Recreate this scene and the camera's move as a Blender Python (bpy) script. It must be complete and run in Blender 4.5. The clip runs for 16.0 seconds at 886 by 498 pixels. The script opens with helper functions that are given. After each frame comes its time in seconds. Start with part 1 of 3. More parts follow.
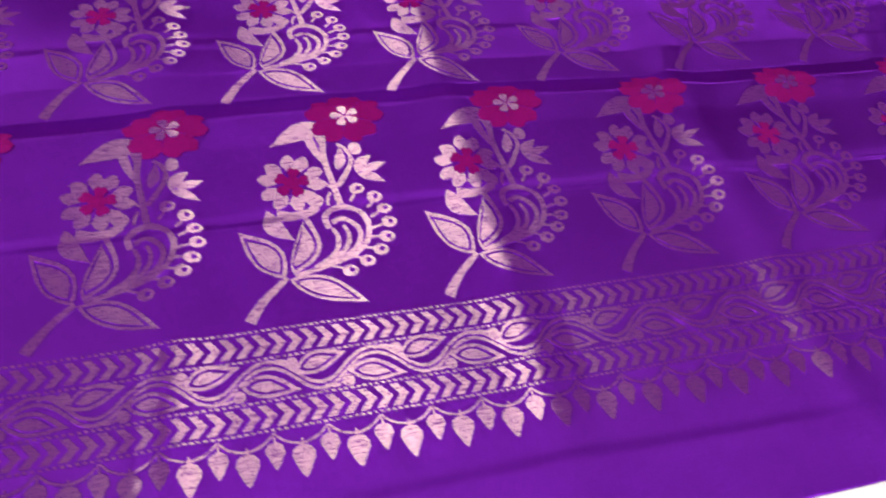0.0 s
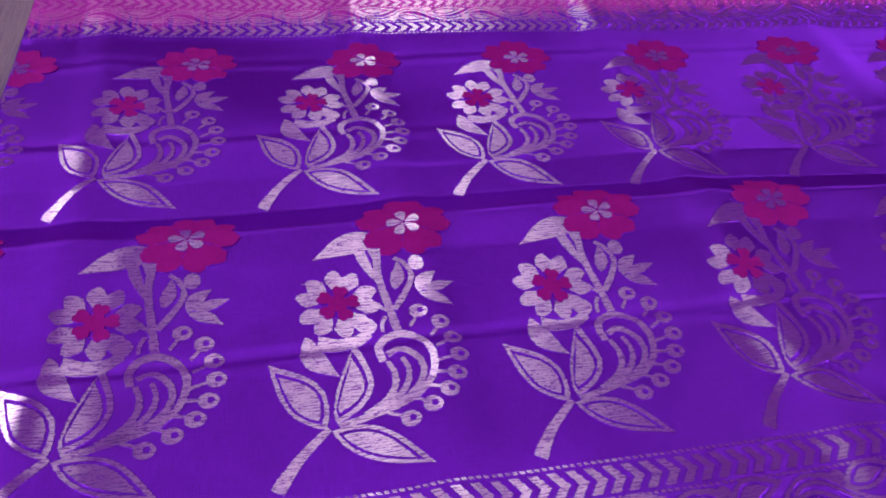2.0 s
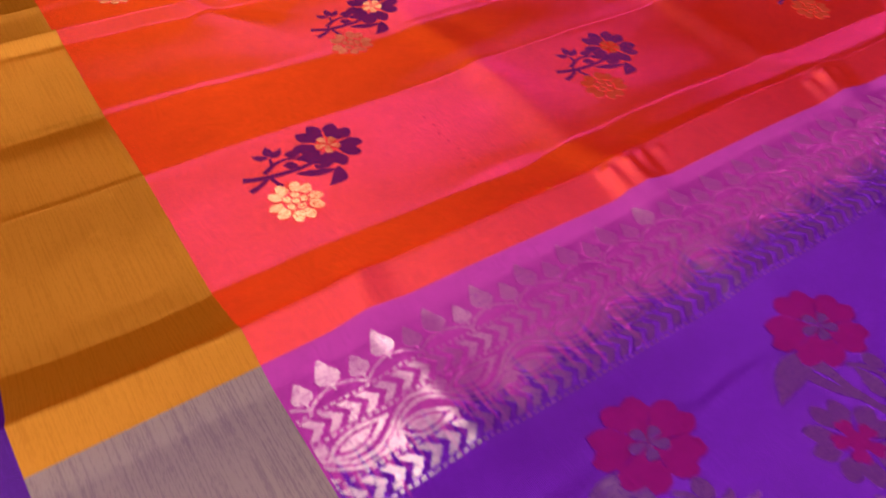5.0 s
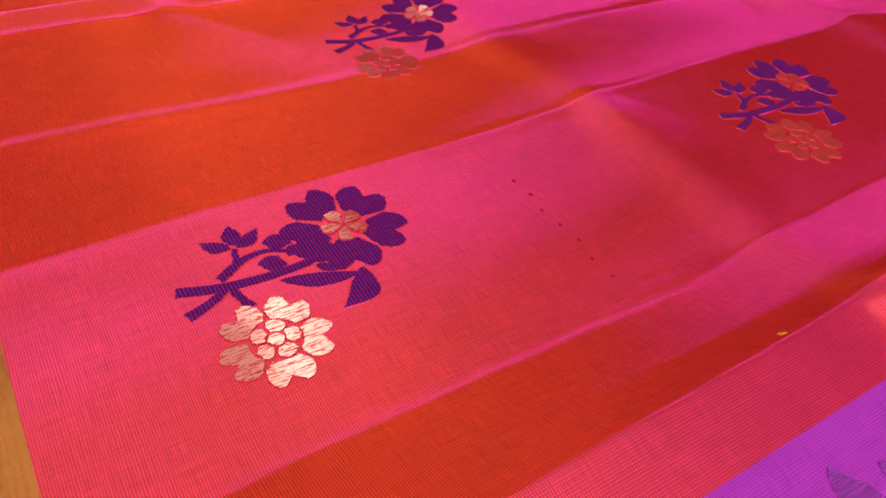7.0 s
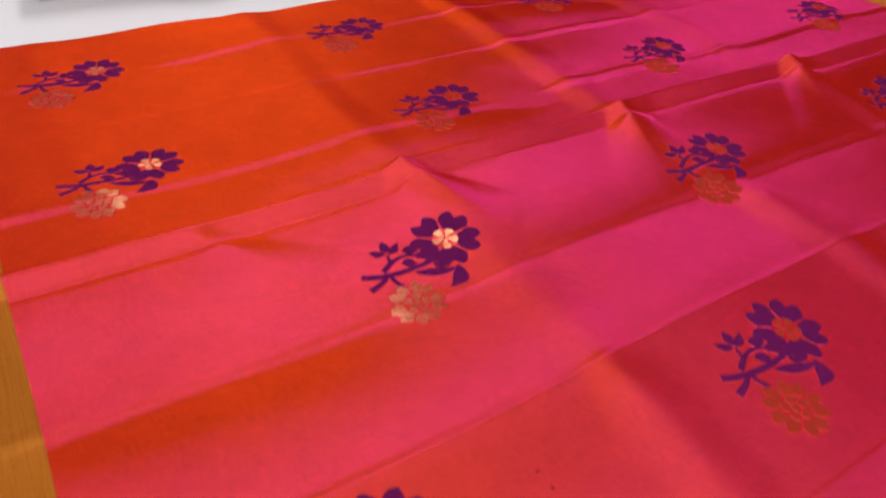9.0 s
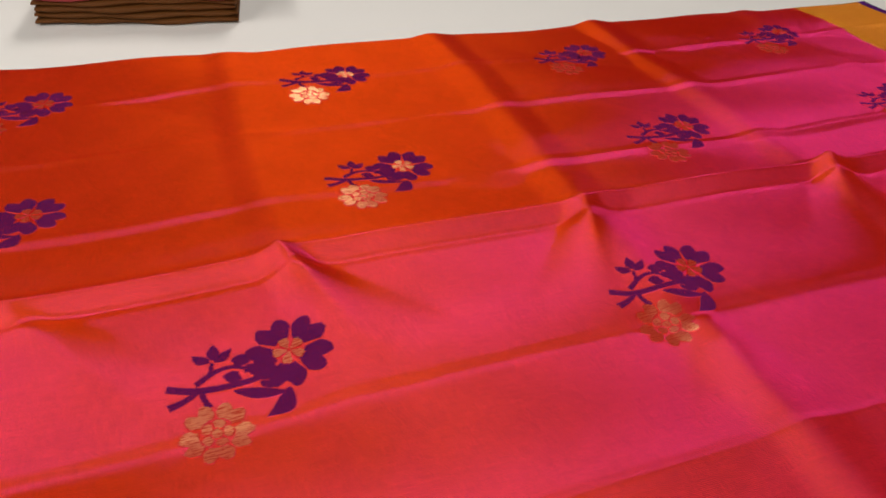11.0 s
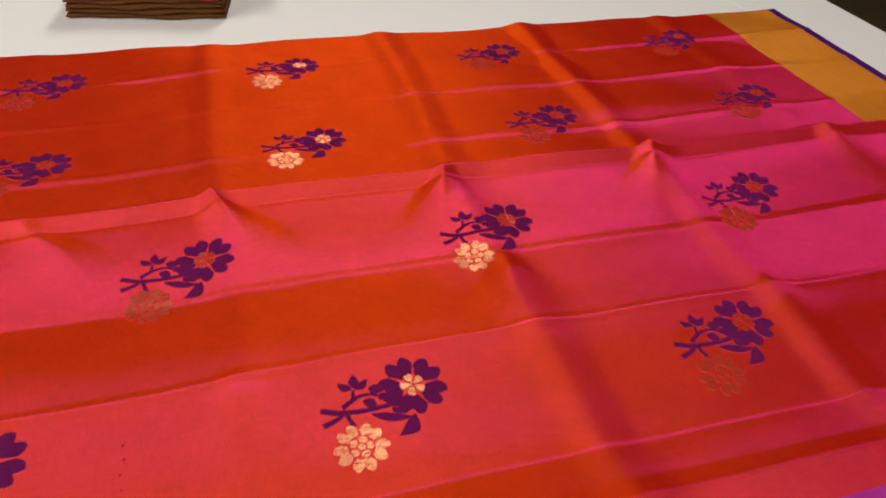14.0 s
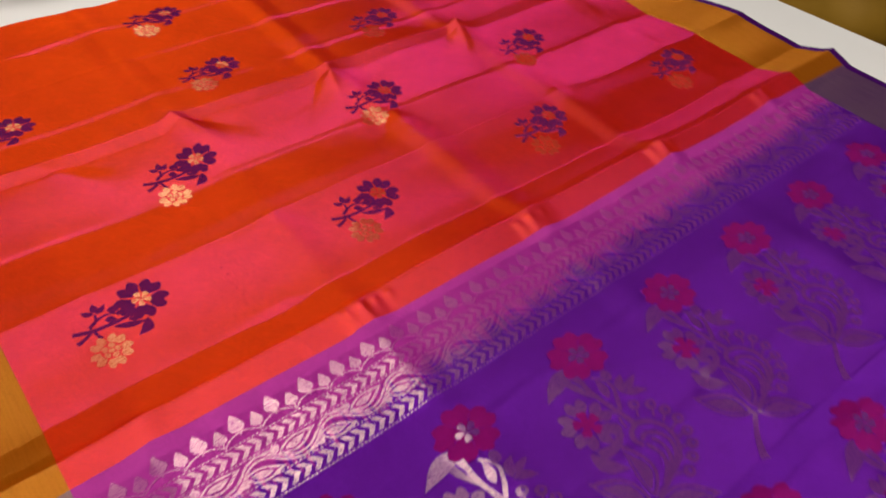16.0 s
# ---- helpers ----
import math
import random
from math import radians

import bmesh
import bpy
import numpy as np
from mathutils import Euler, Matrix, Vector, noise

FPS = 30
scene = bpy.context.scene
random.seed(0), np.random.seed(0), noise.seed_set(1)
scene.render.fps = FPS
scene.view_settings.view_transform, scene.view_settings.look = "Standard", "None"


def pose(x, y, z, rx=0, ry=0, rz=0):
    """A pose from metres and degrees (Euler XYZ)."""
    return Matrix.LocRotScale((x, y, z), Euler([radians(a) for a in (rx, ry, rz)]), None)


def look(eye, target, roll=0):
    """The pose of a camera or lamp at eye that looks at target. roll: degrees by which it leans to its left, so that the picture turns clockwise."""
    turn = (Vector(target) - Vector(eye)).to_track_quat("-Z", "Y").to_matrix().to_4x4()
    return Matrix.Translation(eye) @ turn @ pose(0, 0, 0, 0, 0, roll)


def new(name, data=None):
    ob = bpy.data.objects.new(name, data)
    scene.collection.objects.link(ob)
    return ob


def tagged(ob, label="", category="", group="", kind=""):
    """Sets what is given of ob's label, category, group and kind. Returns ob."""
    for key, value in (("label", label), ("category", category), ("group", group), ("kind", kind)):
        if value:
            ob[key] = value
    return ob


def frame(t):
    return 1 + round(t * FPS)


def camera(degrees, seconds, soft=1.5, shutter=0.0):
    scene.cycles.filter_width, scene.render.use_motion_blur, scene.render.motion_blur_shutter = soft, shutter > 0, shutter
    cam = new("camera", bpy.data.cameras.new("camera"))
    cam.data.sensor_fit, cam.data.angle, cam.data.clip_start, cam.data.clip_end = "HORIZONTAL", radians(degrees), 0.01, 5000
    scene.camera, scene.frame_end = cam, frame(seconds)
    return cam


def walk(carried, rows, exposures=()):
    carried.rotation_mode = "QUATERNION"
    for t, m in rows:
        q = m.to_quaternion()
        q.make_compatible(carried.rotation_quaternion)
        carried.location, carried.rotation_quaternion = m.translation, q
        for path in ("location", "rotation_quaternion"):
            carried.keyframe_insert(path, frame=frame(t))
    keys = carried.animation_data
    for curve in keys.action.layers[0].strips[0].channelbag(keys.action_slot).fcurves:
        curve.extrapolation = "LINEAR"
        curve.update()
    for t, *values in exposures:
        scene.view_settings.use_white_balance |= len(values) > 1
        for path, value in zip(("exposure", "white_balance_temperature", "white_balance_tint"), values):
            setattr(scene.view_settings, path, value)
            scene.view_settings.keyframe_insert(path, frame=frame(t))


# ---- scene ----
cam = camera(62.4, 16.0, 1.8, 0.4)

PATH = [
    (0, (0.318, -0.259, 0.398), (0.758, 0.802, -1.239), 11.6),
    (0.5, (0.265, -0.231, 0.401), (0.726, 0.865, -1.208), 11.7),
    (1, (0.229, -0.211, 0.383), (0.68, 0.944, -1.187), 10.8),
    (1.5, (0.199, -0.195, 0.356), (0.632, 1.038, -1.158), 9.6),
    (2, (0.189, -0.186, 0.32), (0.58, 1.129, -1.135), 7.9),
    (2.5, (0.175, -0.167, 0.289), (0.564, 1.202, -1.117), 6.1),
    (3, (0.105, -0.108, 0.274), (0.604, 1.239, -1.118), 3.4),
    (3.5, (0.01, -0.031, 0.289), (0.642, 1.231, -1.128), 1.4),
    (4, (-0.031, 0.045, 0.308), (0.689, 1.225, -1.137), 0.7),
    (4.5, (-0.054, 0.124, 0.304), (0.741, 1.273, -1.127), 1.2),
    (5, (-0.054, 0.216, 0.283), (0.792, 1.394, -1.093), 2.1),
    (5.2, (-0.048, 0.251, 0.266), (0.815, 1.451, -1.081), 2.6),
    (7.3, (0.025, 0.389, 0.159), (0.908, 1.67, -1.098), 3.6),
    (7.5, (0.023, 0.389, 0.165), (0.908, 1.669, -1.092), 3.5),
    (8, (0.015, 0.392, 0.195), (0.898, 1.678, -1.057), 3.0),
    (8.5, (0.015, 0.406, 0.234), (0.904, 1.697, -1.009), 3.2),
    (9, (0.03, 0.438, 0.278), (0.922, 1.735, -0.956), 4.2),
    (9.2, (0.045, 0.452, 0.287), (0.929, 1.756, -0.945), 4.6),
    (11.3, (0.234, 0.458, 0.271), (0.807, 1.961, -0.918), 3.5),
    (11.5, (0.256, 0.455, 0.269), (0.804, 1.968, -0.92), 3.3),
    (12, (0.287, 0.444, 0.266), (0.79, 1.975, -0.919), 3.0),
    (12.5, (0.305, 0.413, 0.28), (0.775, 1.946, -0.915), 2.9),
    (13, (0.311, 0.373, 0.312), (0.762, 1.899, -0.9), 2.8),
    (13.5, (0.298, 0.33, 0.34), (0.752, 1.839, -0.892), 3.1),
    (14, (0.273, 0.272, 0.371), (0.767, 1.754, -0.879), 3.7),
    (14.5, (0.239, 0.218, 0.399), (0.811, 1.657, -0.868), 4.1),
    (15, (0.188, 0.173, 0.427), (0.851, 1.55, -0.863), 4.7),
    (15.5, (0.111, 0.137, 0.449), (0.939, 1.389, -0.872), 4.8),
    (16, (0.021, 0.094, 0.484), (0.994, 1.173, -0.89), 4.2),
]
TONE = [(0.0, 0.22, 6500, 22.0), (1.0, 0.32, 6000, 22.0), (2.0, 0.12, 5100, 14.0), (3.5, 0.2, 5100, 13.0), (4.5, 0.2, 5800, 12.0), (5.2, 0.16, 6500, 11.0), (7.3, 0.06, 5000, 29.0),
        (8.2, 0.02, 5100, 27.0), (9.0, -0.07, 6200, 19.0), (11.5, -0.18, 6900, 12.0), (14.5, -0.16, 6900, 12.0), (16.0, -0.1, 6900, 12.0)]
walk(cam, [(t, look(eye, target, roll)) for t, eye, target, roll in PATH], TONE)
from mathutils.geometry import tessellate_polygon

# ---------------------------------------------------------------- light
world = bpy.data.worlds.new("world")
scene.world = world
world.use_nodes = True
world.node_tree.nodes["Background"].inputs[0].default_value = (1.0, 0.98, 0.95, 1)
world.node_tree.nodes["Background"].inputs[1].default_value = 0.05


def unseen_lamp(x, y, z, sx, sy, power, colour=(1.0, 0.97, 0.93)):
    data = bpy.data.lights.new("unseen_lamp", "AREA")
    data.shape, data.size, data.size_y, data.energy, data.color = "RECTANGLE", sx, sy, power, colour
    ob = new("unseen_lamp", data)
    ob.matrix_world = pose(x, y, z)
    return ob


# No lamp is in view; this one is placed from the cloth's highlights
unseen_lamp(0.74, 2.2, 2.0, 0.24, 0.95, 27)
# two added fill lamps, clear of the mirror direction, to brighten table and cloth
unseen_lamp(-1.4, 0.2, 2.0, 0.25, 2.4, 64)
unseen_lamp(0.6, -1.7, 2.0, 1.6, 0.25, 78)


# ---------------------------------------------------------------- node helpers
def material(name):
    m = bpy.data.materials.new(name)
    m.use_nodes = True
    n = m.node_tree.nodes
    n.clear()
    out = n.new("ShaderNodeOutputMaterial")
    return m, n, m.node_tree.links, out


def ramp(n, l, src, stops):
    r = n.new("ShaderNodeValToRGB")
    while len(r.color_ramp.elements) < len(stops):
        r.color_ramp.elements.new(0.5)
    for e, (p, c) in zip(r.color_ramp.elements, stops):
        e.position = p
        e.color = (*c, 1) if len(c) == 3 else c
    l.new(src, r.inputs[0])
    return r.outputs[0]


def noise_tex(n, l, vec, scale, detail=3.0, rough=0.5):
    t = n.new("ShaderNodeTexNoise")
    t.inputs["Scale"].default_value, t.inputs["Detail"].default_value, t.inputs["Roughness"].default_value = scale, detail, rough
    if vec is not None:
        l.new(vec, t.inputs["Vector"])
    return t.outputs[0]


def stretched(n, l, src, sx, sy, sz=1.0, rz=0.0):
    m = n.new("ShaderNodeMapping")
    m.inputs["Scale"].default_value = (sx, sy, sz)
    m.inputs["Rotation"].default_value = (0, 0, rz)
    l.new(src, m.inputs["Vector"])
    return m.outputs[0]


def calc(n, l, op, a, b=None, clamp=False):
    m = n.new("ShaderNodeMath")
    m.operation, m.use_clamp = op, clamp
    for i, v in enumerate((a, b)):
        if v is None:
            continue
        if isinstance(v, (int, float)):
            m.inputs[i].default_value = v
        else:
            l.new(v, m.inputs[i])
    return m.outputs[0]


def mix_colour(n, l, fac, a, b):
    m = n.new("ShaderNodeMix")
    m.data_type = "RGBA"
    for sock, v in ((m.inputs[0], fac), (m.inputs[6], a), (m.inputs[7], b)):
        if isinstance(v, (int, float)):
            sock.default_value = v
        elif isinstance(v, tuple):
            sock.default_value = (*v, 1)
        else:
            l.new(v, sock)
    return m.outputs[2]


def weave_bump(n, l, uv, strength, warp=1.0, weft=1.0):
    """Fine threads along both ways of the cloth, with slubs."""
    a = noise_tex(n, l, stretched(n, l, uv, 60, 14), 1.0, 1.0)
    b = noise_tex(n, l, stretched(n, l, uv, 14, 60), 1.0, 1.0)
    c = noise_tex(n, l, uv, 28.0, 3.0)
    sep = n.new("ShaderNodeSeparateXYZ")
    l.new(uv, sep.inputs[0])
    lines = []
    for axis, wander in ((0, a), (1, b)):
        phase = calc(n, l, "MULTIPLY_ADD", sep.outputs[axis], 8000.0)
        l.new(calc(n, l, "MULTIPLY", wander, 14.0), phase.node.inputs[2])
        lines.append(calc(n, l, "SINE", phase))
    a = calc(n, l, "MULTIPLY_ADD", lines[0], 0.50)
    l.new(noise_tex(n, l, stretched(n, l, uv, 2600, 90), 1.0, 1.0), a.node.inputs[2])
    b = calc(n, l, "MULTIPLY_ADD", lines[1], 0.36)
    l.new(noise_tex(n, l, stretched(n, l, uv, 70, 2600), 1.0, 1.0), b.node.inputs[2])
    h = calc(n, l, "ADD", calc(n, l, "MULTIPLY", a, warp), calc(n, l, "MULTIPLY", b, weft))
    h = calc(n, l, "ADD", h, calc(n, l, "MULTIPLY", c, 0.5))
    bump = n.new("ShaderNodeBump")
    bump.inputs["Strength"].default_value, bump.inputs["Distance"].default_value = strength, 0.0003
    l.new(h, bump.inputs["Height"])
    return bump.outputs[0], a, b, c


def tangent(n):
    t = n.new("ShaderNodeTangent")
    t.direction_type = "UV_MAP"
    t.uv_map = "cloth"
    return t.outputs[0]


def gloss(n, l, colour, rough, aniso, along_x, normal, tan):
    """Thread gloss. along_x: the threads run along x, so the light spreads along y."""
    g = n.new("ShaderNodeBsdfAnisotropic")
    g.distribution = "BECKMANN"
    g.inputs["Roughness"].default_value, g.inputs["Anisotropy"].default_value = rough, aniso
    g.inputs["Rotation"].default_value = 0.0 if along_x else 0.25
    if isinstance(colour, tuple):
        g.inputs["Color"].default_value = (*colour, 1)
    else:
        l.new(colour, g.inputs["Color"])
    l.new(normal, g.inputs["Normal"])
    l.new(tan, g.inputs["Tangent"])
    return g.outputs[0]


def mixed(n, l, fac, a, b):
    m = n.new("ShaderNodeMixShader")
    if isinstance(fac, (int, float)):
        m.inputs[0].default_value = fac
    else:
        l.new(fac, m.inputs[0])
    l.new(a, m.inputs[1])
    l.new(b, m.inputs[2])
    return m.outputs[0]


def matt(n, l, colour, normal, rough=0.6):
    d = n.new("ShaderNodeBsdfDiffuse")
    d.inputs["Roughness"].default_value = rough
    if isinstance(colour, tuple):
        d.inputs["Color"].default_value = (*colour, 1)
    else:
        l.new(colour, d.inputs["Color"])
    l.new(normal, d.inputs["Normal"])
    return d.outputs[0]


def uv_of(n):
    u = n.new("ShaderNodeUVMap")
    u.uv_map = "cloth"
    return u.outputs[0]


# ---------------------------------------------------------------- materials
def shot_silk(name, body, warp, weft, f_warp, f_weft, rough=0.38, bump=0.25, blend=None, weft_rough=None, weft_aniso=0.3, warp_aniso=0.75):
    """Silk with two sets of threads: the warp runs along y, the weft along x."""
    m, n, l, out = material(name)
    uv, tan = uv_of(n), tangent(n)
    nor, a, b, c = weave_bump(n, l, uv, bump)
    tone = calc(n, l, "MULTIPLY_ADD", c, 0.24)
    tone.node.inputs[2].default_value = 0.88
    slub = calc(n, l, "MULTIPLY_ADD", calc(n, l, "ADD", a, b), 0.5)
    slub.node.inputs[2].default_value = 0.5
    k = calc(n, l, "MULTIPLY", tone, slub)

    def toned(col):
        v = n.new("ShaderNodeVectorMath")
        v.operation = "SCALE"
        if isinstance(col, tuple):
            v.inputs[0].default_value = col
        else:
            l.new(col, v.inputs[0])
        l.new(k, v.inputs["Scale"])
        return v.outputs[0]

    if blend:
        f = blend(n, l, uv)
        body, warp, weft = (mix_colour(n, l, f, p, q) for p, q in zip((body, warp, weft), blend.other))
    s = mixed(n, l, f_warp, matt(n, l, toned(body), nor), gloss(n, l, toned(warp), rough, warp_aniso, False, nor, tan))
    s = mixed(n, l, f_weft, s, gloss(n, l, toned(weft), weft_rough or rough, weft_aniso if weft_rough else 0.8, True, nor, tan))
    l.new(s, out.inputs[0])
    return m


def zari(name, metal, ground, amount=0.8, rough=0.36, aniso=0.8, along_x=True, low=0.3, blend=None):
    """Metal thread woven in over a coloured ground."""
    m, n, l, out = material(name)
    uv, tan = uv_of(n), tangent(n)
    nor, a, b, c = weave_bump(n, l, uv, 0.25, 0.1, 1.5)
    specks = noise_tex(n, l, stretched(n, l, uv, *((500, 2600) if along_x else (2600, 300))), 1.0, 2.0)
    rows = noise_tex(n, l, stretched(n, l, uv, *((110, 1250) if along_x else (1000, 25))), 1.0, 1.0)
    both = calc(n, l, "ADD", specks, rows)
    gap = ramp(n, l, both, [(0.87, (low, low, low)), (1.04, (1, 1, 1))])
    f = calc(n, l, "MULTIPLY", gap, amount)
    if blend:
        ground = mix_colour(n, l, blend(n, l, uv), ground, (0.33, 0.040, 0.25))
    g = matt(n, l, ground, nor)
    s = mixed(n, l, f, g, gloss(n, l, metal, rough, aniso, along_x, nor, tan))
    l.new(s, out.inputs[0])
    return m


def plain(name, colour, rough=0.5, metallic=0.0, spread=0.15, scale=12.0, bump=0.1, spec=0.5):
    m, n, l, out = material(name)
    p = n.new("ShaderNodeBsdfPrincipled")
    tc = n.new("ShaderNodeTexCoord")
    big = noise_tex(n, l, tc.outputs["Object"], scale, 4.0)
    fine = noise_tex(n, l, tc.outputs["Object"], scale * 22, 3.0)
    k = calc(n, l, "MULTIPLY_ADD", calc(n, l, "ADD", big, fine), spread)
    k.node.inputs[2].default_value = 1.0 - spread
    v = n.new("ShaderNodeVectorMath")
    v.operation = "SCALE"
    v.inputs[0].default_value = colour
    l.new(k, v.inputs["Scale"])
    l.new(v.outputs[0], p.inputs["Base Color"])
    p.inputs["Roughness"].default_value, p.inputs["Metallic"].default_value = rough, metallic
    p.inputs["Specular IOR Level"].default_value = spec
    bn = n.new("ShaderNodeBump")
    bn.inputs["Strength"].default_value, bn.inputs["Distance"].default_value = bump, 0.002
    l.new(fine, bn.inputs["Height"])
    l.new(bn.outputs[0], p.inputs["Normal"])
    l.new(p.outputs[0], out.inputs[0])
    return m


def pallu_blend(n, l, uv):
    """How much of the pink weft has come in: the dyed change runs through the far band in ragged streaks."""
    sep = n.new("ShaderNodeSeparateXYZ")
    l.new(uv, sep.inputs[0])
    comb = noise_tex(n, l, stretched(n, l, uv, 330, 9), 1.0, 2.0)
    soft = noise_tex(n, l, stretched(n, l, uv, 60, 6), 1.0, 2.0)
    line = calc(n, l, "MULTIPLY_ADD", sep.outputs[0], 0.038)
    line.node.inputs[2].default_value = 0.360
    d = calc(n, l, "SUBTRACT", sep.outputs[1], line)
    d = calc(n, l, "ADD", d, calc(n, l, "MULTIPLY", calc(n, l, "SUBTRACT", comb, 0.5), 0.065))
    d = calc(n, l, "ADD", d, calc(n, l, "MULTIPLY", calc(n, l, "SUBTRACT", soft, 0.5), 0.02))
    return calc(n, l, "MULTIPLY_ADD", d, 60.0, clamp=True)


pallu_blend.other = ((0.25, 0.012, 0.20), (0.85, 0.10, 0.50), (0.75, 0.12, 0.45))

PURPLE_SILK = shot_silk("purple_silk", (0.052, 0.0022, 0.115), (0.36, 0.04, 0.92), (0.40, 0.04, 0.9), 0.25, 0.06, bump=0.13, rough=0.38, weft_rough=0.6, warp_aniso=0.85, blend=pallu_blend)
ORANGE_SILK = shot_silk("orange_pink_silk", (0.50, 0.014, 0.006), (0.95, 0.050, 0.36), (1.0, 0.125, 0.003), 0.21, 0.27, rough=0.38, bump=0.11, weft_rough=0.6, weft_aniso=0.35, warp_aniso=0.8)
EDGE_SILK = shot_silk("purple_edge_silk", (0.045, 0.003, 0.085), (0.22, 0.05, 0.6), (0.30, 0.09, 0.7), 0.10, 0.04)
GOLD_BORDER = zari("gold_border_zari", (0.95, 0.36, 0.05), (0.27, 0.068, 0.003), 0.42, 0.4, 0.75, False, 0.78)
GREY_BORDER = zari("mauve_border_zari", (0.90, 0.60, 0.42), (0.070, 0.028, 0.085), 0.26, 0.4, 0.75, False, 0.7)
ZARI = zari("silver_gold_zari", (0.95, 0.61, 0.62), (0.13, 0.020, 0.20), 0.42, 0.33, 0.8, low=0.14, blend=pallu_blend)
COPPER = zari("copper_zari", (1.0, 0.55, 0.30), (0.48, 0.036, 0.020), 0.42, 0.34, 0.8, True, 0.06)


def show_through(other, amount, floor):
    """Dots of the ground between the threads of a woven figure."""
    def blend(n, l, uv):
        sep = n.new("ShaderNodeSeparateXYZ")
        l.new(uv, sep.inputs[0])
        dx = calc(n, l, "SINE", calc(n, l, "MULTIPLY", sep.outputs[0], 5200.0))
        dy = calc(n, l, "SINE", calc(n, l, "MULTIPLY", sep.outputs[1], 6400.0))
        f = calc(n, l, "MULTIPLY_ADD", calc(n, l, "ADD", dx, dy), amount, clamp=True)
        f.node.inputs[2].default_value = floor
        return f
    blend.other = other
    return blend


MAGENTA = shot_silk("magenta_thread", (0.20, 0.003, 0.092), (0.7, 0.03, 0.28), (0.7, 0.03, 0.28), 0.08, 0.04, 0.5, 0.6,
                    blend=show_through(((0.052, 0.0022, 0.115), (0.34, 0.04, 0.9), (0.30, 0.05, 0.7)), 0.26, 0.18))
VIOLET = shot_silk("violet_thread", (0.045, 0.005, 0.066), (0.2, 0.05, 0.4), (0.2, 0.05, 0.4), 0.06, 0.03, 0.5, 0.6,
                   blend=show_through(((0.44, 0.013, 0.02), (0.95, 0.075, 0.38), (0.9, 0.1, 0.1)), 0.6, -0.18))
SPECK_RED = shot_silk("dark_red_thread", (0.34, 0.006, 0.030), (0.5, 0.03, 0.06), (0.5, 0.03, 0.06), 0.05, 0.03, 0.5)
SPECK_GOLD = shot_silk("yellow_thread", (0.75, 0.20, 0.005), (0.9, 0.4, 0.05), (0.9, 0.4, 0.05), 0.05, 0.03, 0.5)
RIM = {"magenta_thread": PURPLE_SILK, "silver_gold_zari": PURPLE_SILK, "violet_thread": ORANGE_SILK, "copper_zari": ORANGE_SILK}
TABLE_WHITE = plain("white_laminate", (0.80, 0.80, 0.79), 0.35, spread=0.03, bump=0.01)
# unseen walls and ceiling: kept dark so the zari reflects little of them
WALL_PAINT = plain("wall_paint", (0.20, 0.17, 0.14), 0.8, spread=0.06)
CEILING_PAINT = plain("ceiling_paint", (0.28, 0.27, 0.25), 0.9, spread=0.04)
FLOOR_BROWN = plain("brown_floor", (0.095, 0.062, 0.028), 0.5, spread=0.3, scale=5)
BROWN_CLOTH = plain("brown_cloth", (0.115, 0.040, 0.008), 0.6, spread=0.2, scale=30, bump=0.3, spec=0.15)
RED_CLOTH = plain("red_cloth", (0.35, 0.03, 0.04), 0.5, spread=0.2, scale=30, bump=0.3)
MUSTARD = plain("mustard_cloth", (0.38, 0.20, 0.01), 0.7, spread=0.3, scale=9, bump=0.4)


# ---------------------------------------------------------------- mesh helpers
def mesh_object(name, verts, faces, mat, parent=None, label="", smooth=True, uv=False):
    me = bpy.data.meshes.new(name)
    me.from_pydata([tuple(map(float, v)) for v in verts], [], [tuple(map(int, f)) for f in faces])
    if mat:
        me.materials.append(mat)
    if smooth:
        me.shade_smooth()
    if uv:
        lay = me.uv_layers.new(name="cloth")
        idx = np.empty(len(me.loops), dtype=np.int32)
        me.loops.foreach_get("vertex_index", idx)
        co = np.asarray(verts, dtype=np.float64)[idx, :2]
        lay.data.foreach_set("uv", co.astype(np.float32).ravel())
    ob = new(name, me)
    if parent:
        ob.parent = parent
    if label:
        tagged(ob, label=label)
    return ob


def part(name, bm, mat, parent, label=""):
    me = bpy.data.meshes.new(name)
    bmesh.ops.recalc_face_normals(bm, faces=bm.faces)
    bm.to_mesh(me)
    bm.free()
    me.materials.append(mat)
    ob = new(name, me)
    if parent:
        ob.parent = parent
    if label:
        tagged(ob, label=label)
    return ob


def box(x0, x1, y0, y1, z0, z1, bevel=0.0, seg=2):
    bm = bmesh.new()
    bmesh.ops.create_cube(bm, size=1, matrix=Matrix.Translation(((x0 + x1) / 2, (y0 + y1) / 2, (z0 + z1) / 2)) @ Matrix.Diagonal((x1 - x0, y1 - y0, z1 - z0, 1)))
    if bevel:
        bmesh.ops.bevel(bm, geom=bm.edges[:], offset=bevel, segments=seg, affect="EDGES", profile=0.5)
    return bm


